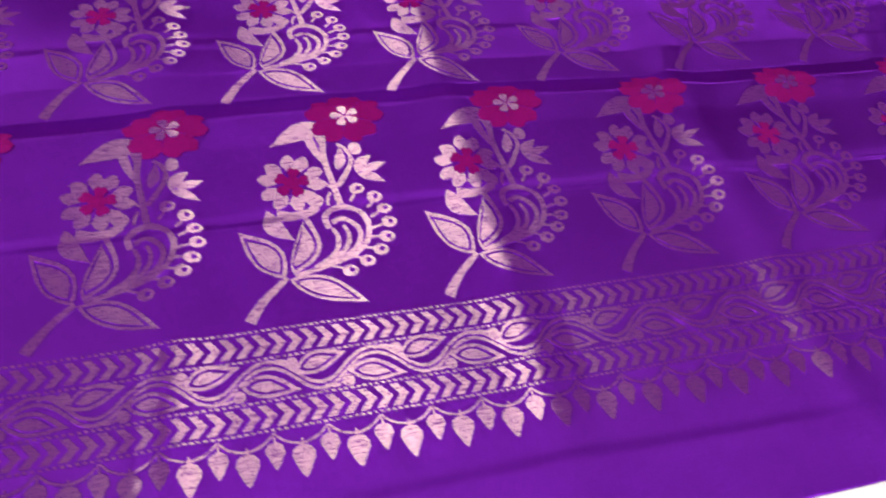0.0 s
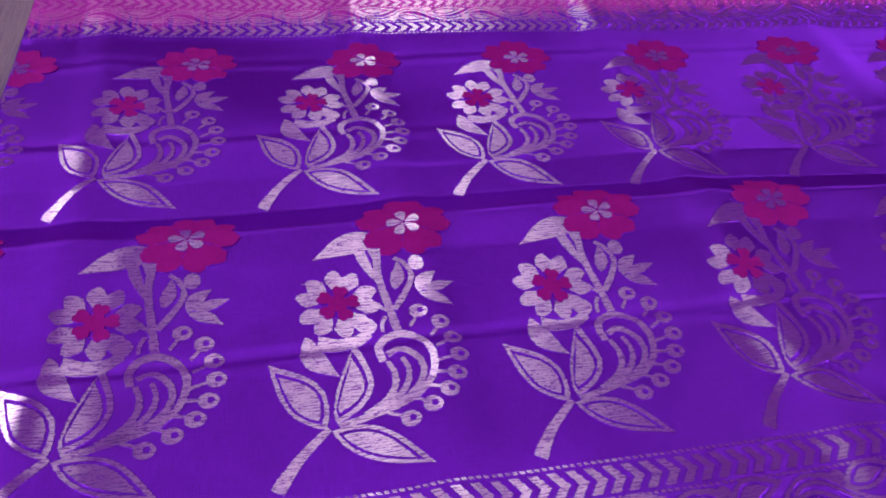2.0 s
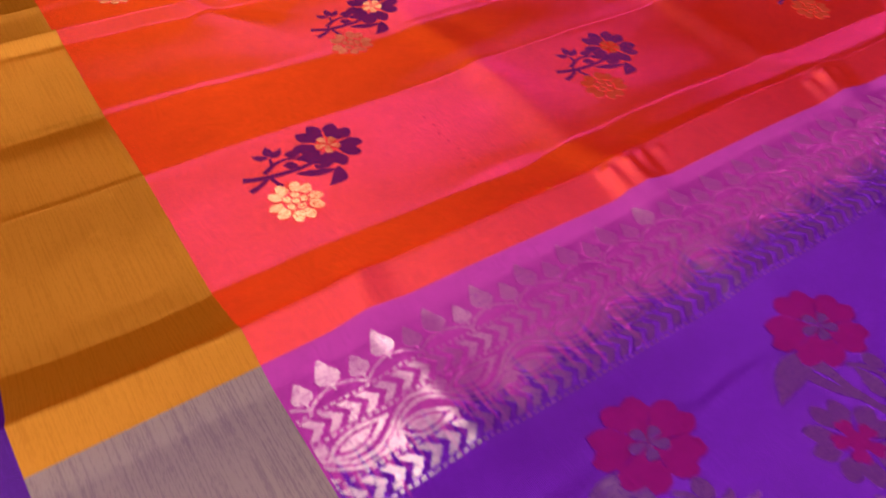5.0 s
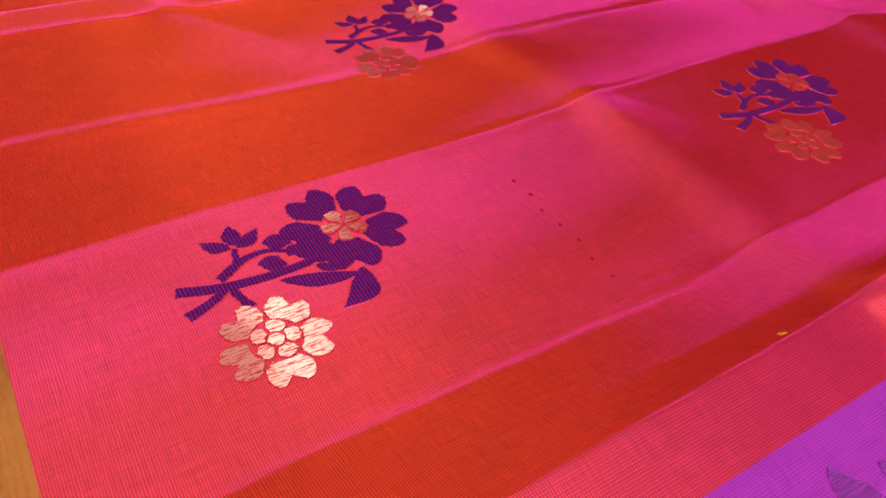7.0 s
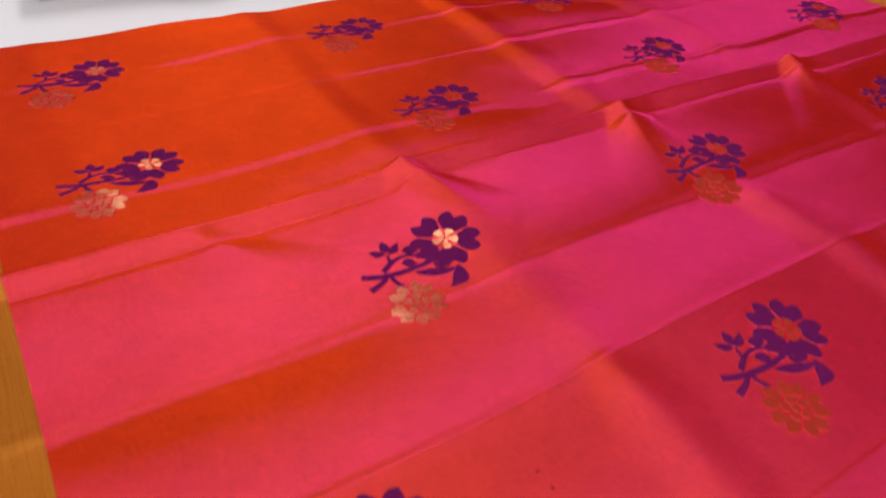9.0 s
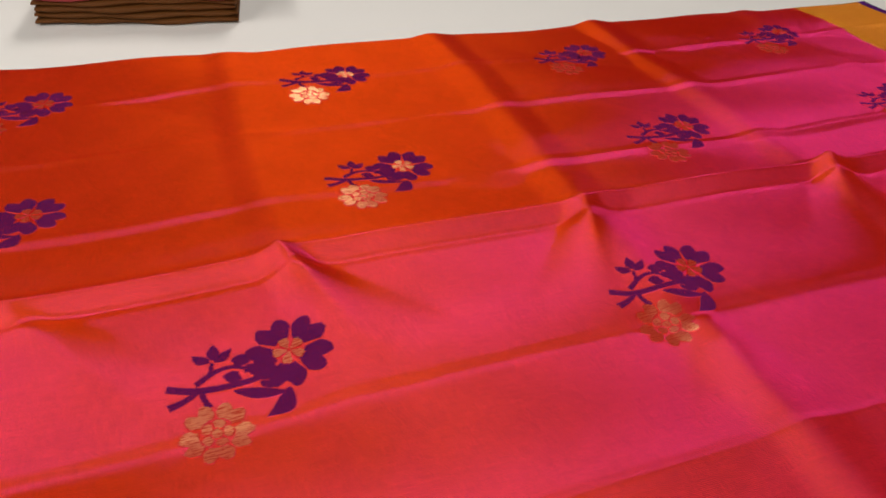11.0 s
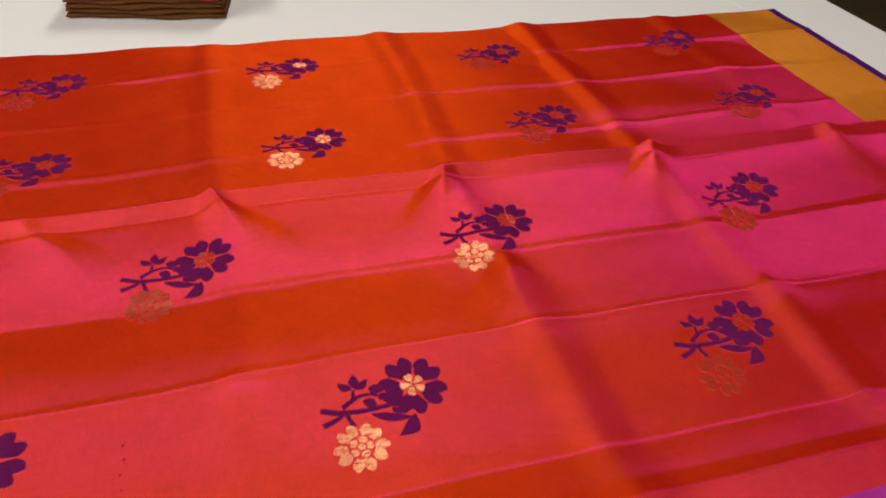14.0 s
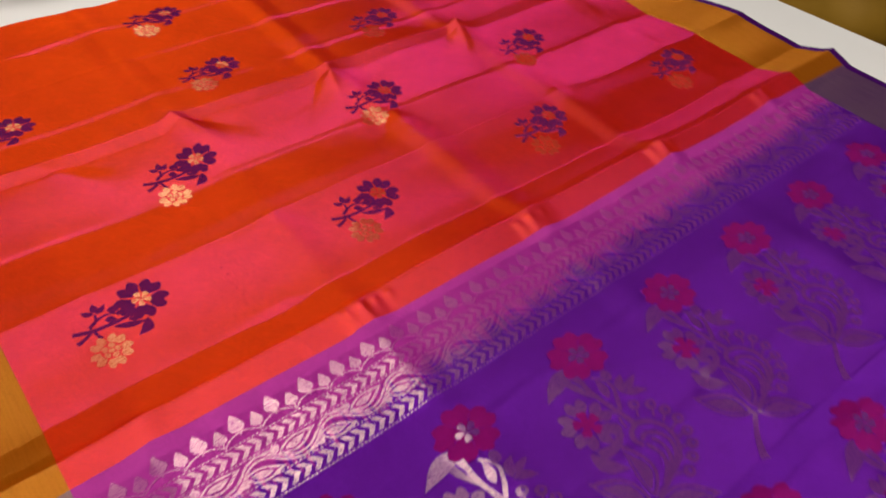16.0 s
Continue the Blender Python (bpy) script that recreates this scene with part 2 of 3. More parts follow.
# ---------------------------------------------------------------- room and table
FLOOR_Z = -0.78
tagged(part("floor", box(-3, 4.5, -3, 4.5, FLOOR_Z - 0.1, FLOOR_Z), FLOOR_BROWN, None), "dark brown shop floor", "floor", kind="structure")
# ceiling and walls are out of view, assumed round the table
tagged(part("ceiling", box(-3, 4.5, -3, 4.5, 2.05, 2.15), CEILING_PAINT, None), "plain grey ceiling, assumed, out of view", "ceiling", kind="structure")
for nm, b in (("wall_north", (-3, 4.5, 4.5, 4.6)), ("wall_south", (-3, 4.5, -3.1, -3)), ("wall_west", (-3.1, -3, -3, 4.5)), ("wall_east", (4.5, 4.6, -3, 4.5))):
    tagged(part(nm, box(*b, FLOOR_Z, 2.05), WALL_PAINT, None), "plain brown-grey wall, assumed, out of view", "wall", kind="structure")

table = tagged(new("table"), "white laminate display table under the spread saree", "table")
part("tabletop", box(-1.0, 1.0135, -0.9, 2.6, -0.03, -0.0055, 0.0008), TABLE_WHITE, table, "white laminate top")
part("tabletop", box(1.0140, 1.172, -0.9, 2.6, -0.03, -0.0055, 0.0008), TABLE_WHITE, table, "white laminate edge strip")
part("base", box(-0.9, 1.07, -0.8, 2.5, FLOOR_Z, -0.03), TABLE_WHITE, table, "white base")


# ---------------------------------------------------------------- the lie of the cloth
FOLDS_Y = [(-0.30, 0.0015), (-0.20, 0.0015), (-0.166, 0.0025), (-0.157, 0.0045), (-0.150, 0.003), (-0.05, 0.003), (0.030, 0.0048), (0.035, 0.0054), (0.041, 0.0036),
           (0.046, 0.005), (0.10, 0.0085), (0.123, 0.0122), (0.127, 0.0122), (0.150, 0.0024), (0.176, 0.0074), (0.205, 0.0063), (0.214, 0.0065), (0.220, 0.0056), (0.228, 0.0058),
           (0.300, 0.0038), (0.308, 0.0041), (0.314, 0.0036), (0.321, 0.0038), (0.342, 0.0036), (0.350, 0.0039), (0.424, 0.0062), (0.4575, 0.0186), (0.4640, 0.0138), (0.472, 0.0105), (0.502, 0.0022),
           (0.600, 0.0104), (0.607, 0.0114), (0.611, 0.0104), (0.692, 0.0032), (0.697, 0.0032), (0.701, 0.0044), (0.790, 0.0118), (0.793, 0.0114), (0.796, 0.0122), (0.8075, 0.0186), (0.8105, 0.0186), (0.818, 0.0085), (0.830, 0.0040), (0.873, 0.003),
           (0.882, 0.0042), (0.888, 0.003), (0.975, 0.0022), (0.983, 0.0033), (0.989, 0.0025), (1.065, 0.0022), (1.073, 0.0036), (1.079, 0.0025), (1.155, 0.0015), (1.3, 0.0015)]
CREASES_X = (0.063, 0.252, 0.460, 0.657, 0.862)
CREASE_END, CREASE_BODY = (1.0, 1.0, 1.1, 1.2, 0.8), (0.2, 0.7, 1.2, 1.5, 0.9)
CREASE_SHAPE = ((-0.2, 0.0), (-0.022, 0.0), (-0.003, 0.0030), (0.003, 0.0030), (0.026, 0.0), (0.2, 0.0))
BASE = -0.0055


def fold_curve(knots, lo, hi, step, sigma):
    g = np.arange(lo, hi + step, step)
    v = np.interp(g, [k[0] for k in knots], [k[1] for k in knots])
    w = np.exp(-0.5 * (np.arange(-12, 13) * step / sigma) ** 2)
    return g, np.convolve(np.pad(v, 12, mode="edge"), w / w.sum(), mode="valid")


GY, HY = fold_curve(FOLDS_Y, -0.3, 1.3, 0.0005, 0.0011)
GX, HX = fold_curve(CREASE_SHAPE, -0.2, 0.2, 0.001, 0.0035)
_rng = np.random.default_rng(4)
RIPPLES = [(_rng.uniform(-28, 28), _rng.uniform(-40, 40), _rng.uniform(0, 6.28), _rng.uniform(0.0002, 0.0007)) for _ in range(14)]
TENTS = [(0.063, 0.452, 0.005, 0.022, -0.3), (0.25, 0.452, 0.007, 0.022, 0.3), (0.455, 0.452, 0.006, 0.018, -0.2), (0.655, 0.452, 0.007, 0.022, 0.2), (0.86, 0.452, 0.005, 0.02, 0.0),
         (0.243, 0.806, 0.017, 0.034, 0.45), (0.445, 0.806, 0.016, 0.038, -0.25), (0.655, 0.806, 0.013, 0.045, -0.35),
         (0.86, 0.805, 0.009, 0.04, 0.2), (0.25, 0.606, 0.003, 0.05, 0.1), (0.465, 0.690, 0.005, 0.09, -0.15), (0.655, 0.608, 0.003, 0.05, 0.1), (0.10, 0.802, 0.004, 0.06, 0.8)]

# short pleats in front of the near ridge: place, height, width, length
PLEATS = [(0.236, 0.0032, 0.0045, 0.022), (0.251, 0.0022, 0.004, 0.014), (0.266, 0.0026, 0.004, 0.013), (0.281, 0.0018, 0.004, 0.010), (0.438, 0.0026, 0.0045, 0.018),
          (0.452, 0.0024, 0.004, 0.013), (0.470, 0.0016, 0.004, 0.010), (0.640, 0.0026, 0.0045, 0.016), (0.658, 0.0022, 0.004, 0.012), (0.675, 0.0015, 0.004, 0.009), (0.845, 0.0022, 0.005, 0.014)]


def height(x, y):
    """Height of the cloth above the table."""
    x, y = np.asarray(x, float), np.asarray(y, float)
    z = np.interp(y + 0.003 * np.sin(9 * x + 1), GY, HY)
    for c, end, body in zip(CREASES_X, CREASE_END, CREASE_BODY):
        z = z + np.interp(x - c + 0.004 * np.sin(11 * y + 40 * c), GX, HX) * np.interp(y, (0.38, 0.5), (end, body))
    for a, b, c, d in RIPPLES:
        z = z + d * np.sin(a * x + b * y + c)
    for px, py, amp, run, lean in TENTS:
        d = py - y
        ridge = np.maximum(0.0, 1 - np.abs(x - px - lean * np.clip(d, 0, None)) / (0.014 + 0.55 * np.clip(d, 0, 0.09)))
        z = z + amp * ridge ** 1.3 * np.where(d > 0, np.clip(0.45 + d / 0.03, 0, 1) * np.exp(-d / run), 0.45 * np.exp(-((d / 0.006) ** 2)))
    slack = 0.0011 * np.sin(17 * x + 44 * y + 0.6) * np.sin(9 * x - 13 * y + 1.0)
    z = z + slack * np.clip((y - 0.47) / 0.05, 0, 1)
    for px, deep, wide, long in PLEATS:
        d = 0.4555 - y
        z = z + 1.3 * deep * np.exp(-(((x - px - 0.15 * d) / wide) ** 2)) * np.where(d > 0, np.exp(-((d / long) ** 2)) * np.clip(d / 0.004, 0, 1), 0.0)
    return np.maximum(z, 0.0012) + BASE


def cloth(name, x0, x1, y0, y1, mat, parent, label, step=0.0030, step_y=0.0018, sides=""):
    """A rectangle of the cloth, with its edge turned down on the sides named."""
    nx, ny = max(2, round((x1 - x0) / step) + 1), max(2, round((y1 - y0) / step_y) + 1)
    gx, gy = np.meshgrid(np.linspace(x0, x1, nx), np.linspace(y0, y1, ny))
    wav = 0.0025 * np.sin(17 * gx + 1.3) + 0.0018 * np.sin(41 * gx)
    py = gy + np.where(gy > 1.1, (gy - 1.1) / 0.055, 0) * wav
    v = np.stack([gx.ravel(), py.ravel(), height(gx, py).ravel()], 1)
    idx = np.arange(nx * ny).reshape(ny, nx)
    f = np.stack([idx[:-1, :-1].ravel(), idx[:-1, 1:].ravel(), idx[1:, 1:].ravel(), idx[1:, :-1].ravel()], 1).tolist()
    verts = v.tolist()
    for side in sides:
        line = {"n": idx[-1, ::-1], "s": idx[0, :], "w": idx[::-1, 0], "e": idx[:, -1]}[side]
        base = len(verts)
        for i in line:
            verts.append((v[i][0], v[i][1], max(BASE + 0.0003, v[i][2] - 0.0009)))
        for k in range(len(line) - 1):
            f.append((base + k, base + k + 1, line[k + 1], line[k]))
    return mesh_object(name, verts, f, mat, parent, label, uv=True)


saree = tagged(new("saree"), "purple and orange-pink silk saree with woven flowers on a table", "saree")
Y_CHANGE = 0.434
cloth("pallu", 0.0, 0.942, -0.20, Y_CHANGE, PURPLE_SILK, saree, "deep purple silk end piece", sides="s")
cloth("body", 0.0, 0.942, Y_CHANGE, 1.155, ORANGE_SILK, saree, "orange and pink shot silk body", sides="n")
for nm, x0, x1 in (("border", -0.104, 0.0), ("border", 0.942, 1.045)):
    cloth(nm, x0, x1, -0.20, Y_CHANGE, GREY_BORDER, saree, "mauve-grey metallic woven border", sides="s")
    cloth(nm, x0, x1, Y_CHANGE, 1.155, GOLD_BORDER, saree, "gold metallic woven border", sides="n")
cloth("selvedge", -0.117, -0.104, -0.20, 1.155, EDGE_SILK, saree, "narrow purple edge", sides="wns")
cloth("selvedge", 1.045, 1.058, -0.20, 1.155, EDGE_SILK, saree, "narrow purple edge", sides="ens")


# ---------------------------------------------------------------- woven drawing: flat outlines laid on the cloth
def bez(pts, k=14):
    """A smooth line through the points."""
    p = [np.array(q, float) for q in pts]
    p = [2 * p[0] - p[1]] + p + [2 * p[-1] - p[-2]]
    out = []
    for a, b, c, d in zip(p, p[1:], p[2:], p[3:]):
        for t in np.linspace(0, 1, k, endpoint=False):
            out.append(0.5 * (2 * b + (c - a) * t + (2 * a - 5 * b + 4 * c - d) * t * t + (3 * b - a - 3 * c + d) * t ** 3))
    return np.array(out + [p[-2]])


def stroke(pts, w0, w1=None, k=6):
    """A line of thread with a width that tapers from w0 to w1."""
    c = bez(pts, k)
    w = np.linspace(w0, w0 if w1 is None else w1, len(c))[:, None] / 2
    d = np.gradient(c, axis=0)
    nrm = np.stack([-d[:, 1], d[:, 0]], 1) / (np.linalg.norm(d, axis=1)[:, None] + 1e-9)
    return [np.concatenate([c + nrm * w, (c - nrm * w)[::-1]])]


def leaf_line(base, tip, width, bend=0.0, k=16, fat=0.42):
    """The outline of a pointed leaf whose middle line bends sideways."""
    b, t = np.array(base, float), np.array(tip, float)
    ax = t - b
    side = np.array([-ax[1], ax[0]]) / np.linalg.norm(ax)
    s = np.linspace(0, 1, k)
    prof = np.where(s < fat, np.sin(np.minimum(s / fat, 1) * np.pi / 2) ** 0.8, np.cos(np.maximum((s - fat) / (1 - fat), 0) * np.pi / 2).clip(0) ** 1.15)
    mid = b + s[:, None] * ax + (np.sin(s * np.pi) * bend)[:, None] * side
    return np.concatenate([mid + (prof * width / 2)[:, None] * side, (mid - (prof * width / 2)[:, None] * side)[::-1][1:-1]])


def shrink(poly, d):
    """The outline moved inwards by d."""
    c = poly.mean(0)
    r = np.linalg.norm(poly - c, axis=1)[:, None]
    a = np.roll(poly, 1, 0) - np.roll(poly, -1, 0)
    nrm = np.stack([-a[:, 1], a[:, 0]], 1) / (np.linalg.norm(a, axis=1)[:, None] + 1e-9)
    inward = np.where(((c - poly) * nrm).sum(1)[:, None] > 0, nrm, -nrm)
    q = poly + inward * d
    return c + (q - c) * np.minimum(1.0, (r * 0.96) / (np.linalg.norm(q - c, axis=1)[:, None] + 1e-9))


def leaf(base, tip, width, bend=0.0, rim=1.7, gap=1.1):
    """A leaf with a rim, a thin open line and a filled middle."""
    o = leaf_line(base, tip, width, bend)
    b, t = np.array(base, float), np.array(tip, float)
    ax = (t - b) / np.linalg.norm(t - b)
    i = leaf_line(b + ax * rim * 1.6, t - ax * rim * 2.6, width - 2 * rim, bend * 0.9)
    m = leaf_line(b + ax * (rim + gap) * 1.7, t - ax * (rim + gap) * 2.6, width - 2 * (rim + gap), bend * 0.85)
    return [(o, i), m]


def disc(c, r, k=14, squash=1.0):
    a = np.linspace(0, 2 * np.pi, k, endpoint=False)
    return np.stack([c[0] + r * np.cos(a), c[1] + r * squash * np.sin(a)], 1)


def petals(c, r0, r1, count, turn=0.0, spread=0.86, notch=0.12, squash=1.0):
    """Separate heart-shaped petals round a centre."""
    out = []
    for k in range(count):
        a0 = turn + 2 * np.pi * k / count
        half = np.pi / count * spread
        s = np.linspace(-1, 1, 13)
        r = r1 * (1 - notch * np.exp(-((s / 0.22) ** 2)) - 0.30 * np.abs(s) ** 3.2)
        ang = a0 + s * half
        edge = np.stack([r * np.cos(ang), r * np.sin(ang)], 1)
        inner = np.stack([r0 * np.cos(a0 + s[::-4] * half * 0.8), r0 * np.sin(a0 + s[::-4] * half * 0.8)], 1)
        p = np.concatenate([edge, inner])
        p[:, 1] *= squash
        out.append(p + np.array(c))
    return out


def rosette(c, r, count, turn=0.0, dip=0.28, squash=1.0):
    """One lobed flower outline."""
    a = np.linspace(0, 2 * np.pi, count * 10, endpoint=False)
    rr = r * (1 - dip * (1 - np.abs(np.sin(count * (a - turn) / 2)) ** 0.6))
    return np.stack([c[0] + rr * np.cos(a), c[1] + rr * np.sin(a) * squash], 1)


def split(tris, limit):
    """Halve long triangle sides until none is longer than the limit."""
    for _ in range(14):
        e = np.linalg.norm(tris - np.roll(tris, -1, axis=1), axis=2)
        k = e.argmax(1)
        long = e[np.arange(len(tris)), k] > limit
        if not long.any():
            break
        t, k = tris[long], k[long]
        i = np.arange(len(t))
        a, b, c = t[i, k], t[i, (k + 1) % 3], t[i, (k + 2) % 3]
        m = (a + b) / 2
        tris = np.concatenate([tris[~long], np.stack([a, m, c], 1), np.stack([m, b, c], 1)])
    return tris


def ragged(loop, rng, step=0.95, jag=0.38):
    """An outline whose threads end unevenly, row by row."""
    pts = []
    for p, q in zip(loop, np.roll(loop, -1, 0)):
        k = max(1, int(round(np.linalg.norm(q - p) / step)))
        pts += [p + (q - p) * i / k for i in range(k)]
    pts = np.array(pts)
    pts[:, 0] += rng.uniform(-jag, jag, len(pts))
    return pts


def flat_triangles(shapes, jag=0.38):
    """Triangles of outlines; a pair is an outline with a hole."""
    out = []
    rng = np.random.default_rng(5)
    for s in shapes:
        loops = [ragged(np.asarray(lp, float), rng, 0.95, jag) for lp in (s if isinstance(s, tuple) else [s])]
        pts = np.concatenate(loops)
        for tri in tessellate_polygon([[Vector((p[0], p[1], 0)) for p in lp] for lp in loops]):
            out.append(pts[list(tri)])
    return np.array(out)


def clipped(tris, x0, x1):
    """The triangles cut off at the seams x0 and x1."""
    if tris[:, :, 0].min() >= x0 and tris[:, :, 0].max() <= x1:
        return tris
    out = []
    for t in tris:
        poly = list(t)
        for lim, sign in ((x0, 1), (x1, -1)):
            res = []
            for p, q in zip(poly, poly[1:] + poly[:1]):
                dp, dq = sign * (p[0] - lim), sign * (q[0] - lim)
                if dp >= 0:
                    res.append(p)
                if dp * dq < 0:
                    res.append(p + (q - p) * dp / (dp - dq))
            poly = res
            if not poly:
                break
        for k in range(1, len(poly) - 1):
            out.append([poly[0], poly[k], poly[k + 1]])
    return np.array(out).reshape(-1, 3, 2)


SEAM_W, SEAM_E = 0.001, 0.941


def woven(name, tris, mat, parent, lift=0.0005, label="", limit=0.0055):
    """Lay flat triangles (metres) on the cloth as one mesh."""
    tris = clipped(tris, SEAM_W, SEAM_E)
    if len(tris) == 0:
        return None
    tris = split(tris, limit)
    p = tris.reshape(-1, 2)
    key = np.round(p * 1e6).astype(np.int64)
    _, first, inv = np.unique(key, axis=0, return_index=True, return_inverse=True)
    v = p[first]
    f = inv.reshape(-1, 3)
    u, w = v[f[:, 1]] - v[f[:, 0]], v[f[:, 2]] - v[f[:, 0]]
    area = u[:, 0] * w[:, 1] - u[:, 1] * w[:, 0]
    f = np.where((area < 0)[:, None], f[:, ::-1], f)[np.abs(area) > 1e-11]
    # a rounded rim: the outline runs on a little outwards and down to the ground weave
    e = np.concatenate([f[:, [0, 1]], f[:, [1, 2]], f[:, [2, 0]]])
    code, back = e[:, 0] * (len(v) + 1) + e[:, 1], e[:, 1] * (len(v) + 1) + e[:, 0]
    rim = e[~np.isin(code, back)]
    d = v[rim[:, 1]] - v[rim[:, 0]]
    out = np.stack([d[:, 1], -d[:, 0]], 1) / (np.linalg.norm(d, axis=1)[:, None] + 1e-12)
    push = np.zeros_like(v)
    np.add.at(push, rim[:, 0], out)
    np.add.at(push, rim[:, 1], out)
    on = np.unique(rim)
    push[on] /= np.linalg.norm(push[on], axis=1)[:, None] + 1e-9
    slot = np.full(len(v), -1)
    slot[on] = len(v) + np.arange(len(on))
    edge = slot + len(on)
    w = v[on] + push[on] * 0.0003
    w[:, 0] = w[:, 0].clip(SEAM_W, SEAM_E)
    top = np.column_stack([v, height(v[:, 0], v[:, 1]) + lift])
    co = np.concatenate([top, np.column_stack([w, height(w[:, 0], w[:, 1]) + 0.00005]), top[on]])
    faces = f.tolist() + np.stack([edge[rim[:, 1]], edge[rim[:, 0]], slot[rim[:, 0]], slot[rim[:, 1]]], 1).tolist()
    ob = mesh_object(name, co, faces, mat, parent, label, uv=True)
    if mat.name in RIM:
        ob.data.materials.append(RIM[mat.name])
        ob.data.polygons.foreach_set("material_index", np.repeat([0, 1], [len(f), len(rim)]).astype(np.int32))
    return ob


def placed(tris, x, y, s=0.001, sy=None):
    return tris * np.array([s, s if sy is None else sy]) + np.array([x, y])


# ---------------------------------------------------------------- the tall flower sprays of the pallu
def spray_parts():
    """Name, label and outlines of each piece of a spray, in millimetres from the foot of its stem."""
    yield "stem", stroke([(-0.5, 0), (4.5, 8), (12, 17), (25, 29)], 7.2, 3.4)
    yield "stem", (stroke([(66, 83), (64.5, 95), (62, 109), (60.5, 124), (62, 137), (69, 147)], 4.6, 3.6)
                   + stroke([(66.5, 97), (74, 107), (79, 118), (76.5, 127), (71, 132.5)], 4.0, 2.4)
                   + stroke([(53, 103), (59, 99.5), (63.5, 96)], 2.6, 2.2) + stroke([(61, 93), (58.5, 88), (58, 83)], 2.4, 2.0))
    yield "leaf", leaf((24, 29), (-3, 68.5), 20.5, -2.0, 2.1, 1.5)
    yield "leaf", leaf((29, 31), (42, 78), 17.5, -5.5, 2.1, 1.5)
    yield "leaf", leaf((26, 27.5), (73, 4), 17.5, 1.5, 2.1, 1.5)
    yield "small_flower", petals((36, 104), 10.5, 24.0, 5, 1.35, 0.95, 0.24)
    yield "curled_leaf", [disc((50, 87.5), 5.4)] + stroke([(51, 83), (43, 78.5), (33, 77), (23, 79)], 5.0, 9.5) + [leaf_line((17, 84), (33, 57.5), 12.5, -4.5)]
    yield "drooping_leaf", [leaf_line((67, 148), (24, 135.5), 14.5, -3.5, fat=0.4), (leaf_line((50, 151), (59.5, 115), 13.5, 2.0), leaf_line((54, 144), (58.5, 124), 2.4, 1.0))]
    yield "round_leaf", [leaf_line((68.5, 110), (72.5, 130), 8.0, -1.0), disc((83, 127), 4.6, 12, 1.2)]
    yield "bud", [leaf_line((81, 106), (93.5, 120.5), 9.0, 2.0), leaf_line((84.5, 107.5), (103, 113), 6.5, 0), leaf_line((81.5, 105.5), (100, 96.5), 7.0, 1.2)]
    crest = stroke([(30, 29.5), (48, 34), (69, 41), (79.5, 51), (82.5, 64), (77.5, 75), (68, 80.5), (58.5, 78.5), (54.5, 72), (56, 64)], 3.6, 4.4)
    crest += stroke([(50, 34.5), (64, 40.5), (73.5, 49), (76, 58), (72, 66.5), (65, 70.5), (58.5, 68)], 3.4, 3.4)
    crest += stroke([(44, 33.5), (56, 42), (61, 53), (58.5, 64)], 4.4, 2.6)
    crest += stroke([(53, 36.5), (64.5, 46), (68.5, 56), (66, 65)], 3.8, 2.4)
    yield "crest", crest
    for c, q in zip(((79, 93.5), (90, 85.5), (95, 75), (96.5, 63.5), (93, 52), (87, 42.5), (77, 35), (65, 29)), ((73, 84), (83.5, 77), (85, 69), (84, 60), (82.5, 53), (77.5, 45.5), (68, 40), (54, 34))):
        yield "berry", [(disc(c, 5.2, 14, 0.86), disc((c[0] + 1.2, c[1] + 0.3), 1.9, 8))] + stroke(
            [q, ((q[0] + c[0]) / 2 + 0.6, (q[1] + c[1]) / 2), (c[0] - 3.8, c[1] - 0.8)], 2.0, 1.3, 3)


SPRAY = [(nm, flat_triangles(z)) for nm, z in spray_parts()]
SPRAY_BLOSSOM = flat_triangles(petals((80, 156), 5.0, 29.5, 5, 1.45, 1.0, 0.16, 0.84) + [disc((80, 156), 9.0)], 1.0)
SPRAY_EYE = flat_triangles(petals((36, 104), 2.0, 12.5, 5, 1.35, 0.78, 0.12) + [disc((36, 104), 5.5)])
SPRAY_STAR = flat_triangles(petals((80, 155.5), 1.2, 10.5, 5, 0.5, 0.72, 0.0, 0.8))

# place of the first spray, the step to the next one, and the row's foot
SPRAY_ROWS = ((-0.0760, 0.1245, -0.036), (-0.0775, 0.1240, 0.1505))
for dx, pitch, dy in SPRAY_ROWS:
    for i in range(0, 9):
        x = pitch * i + dx
        head = None
        for nm, shape in SPRAY:
            if head is None:
                head = woven("flower_spray", placed(shape, x, dy), ZARI, saree, 0.00038, "metallic woven flower spray")
            else:
                woven(nm, placed(shape, x, dy), ZARI, head, 0.00038)
        head = head or saree
        woven("blossom", placed(SPRAY_BLOSSOM, x, dy), MAGENTA, head, 0.0007, "magenta blossom")
        woven("flower_centre", placed(SPRAY_EYE, x, dy), MAGENTA, head, 0.0007, "small magenta flower centre")
        woven("star", placed(SPRAY_STAR, x, dy), ZARI, head, 0.0011)


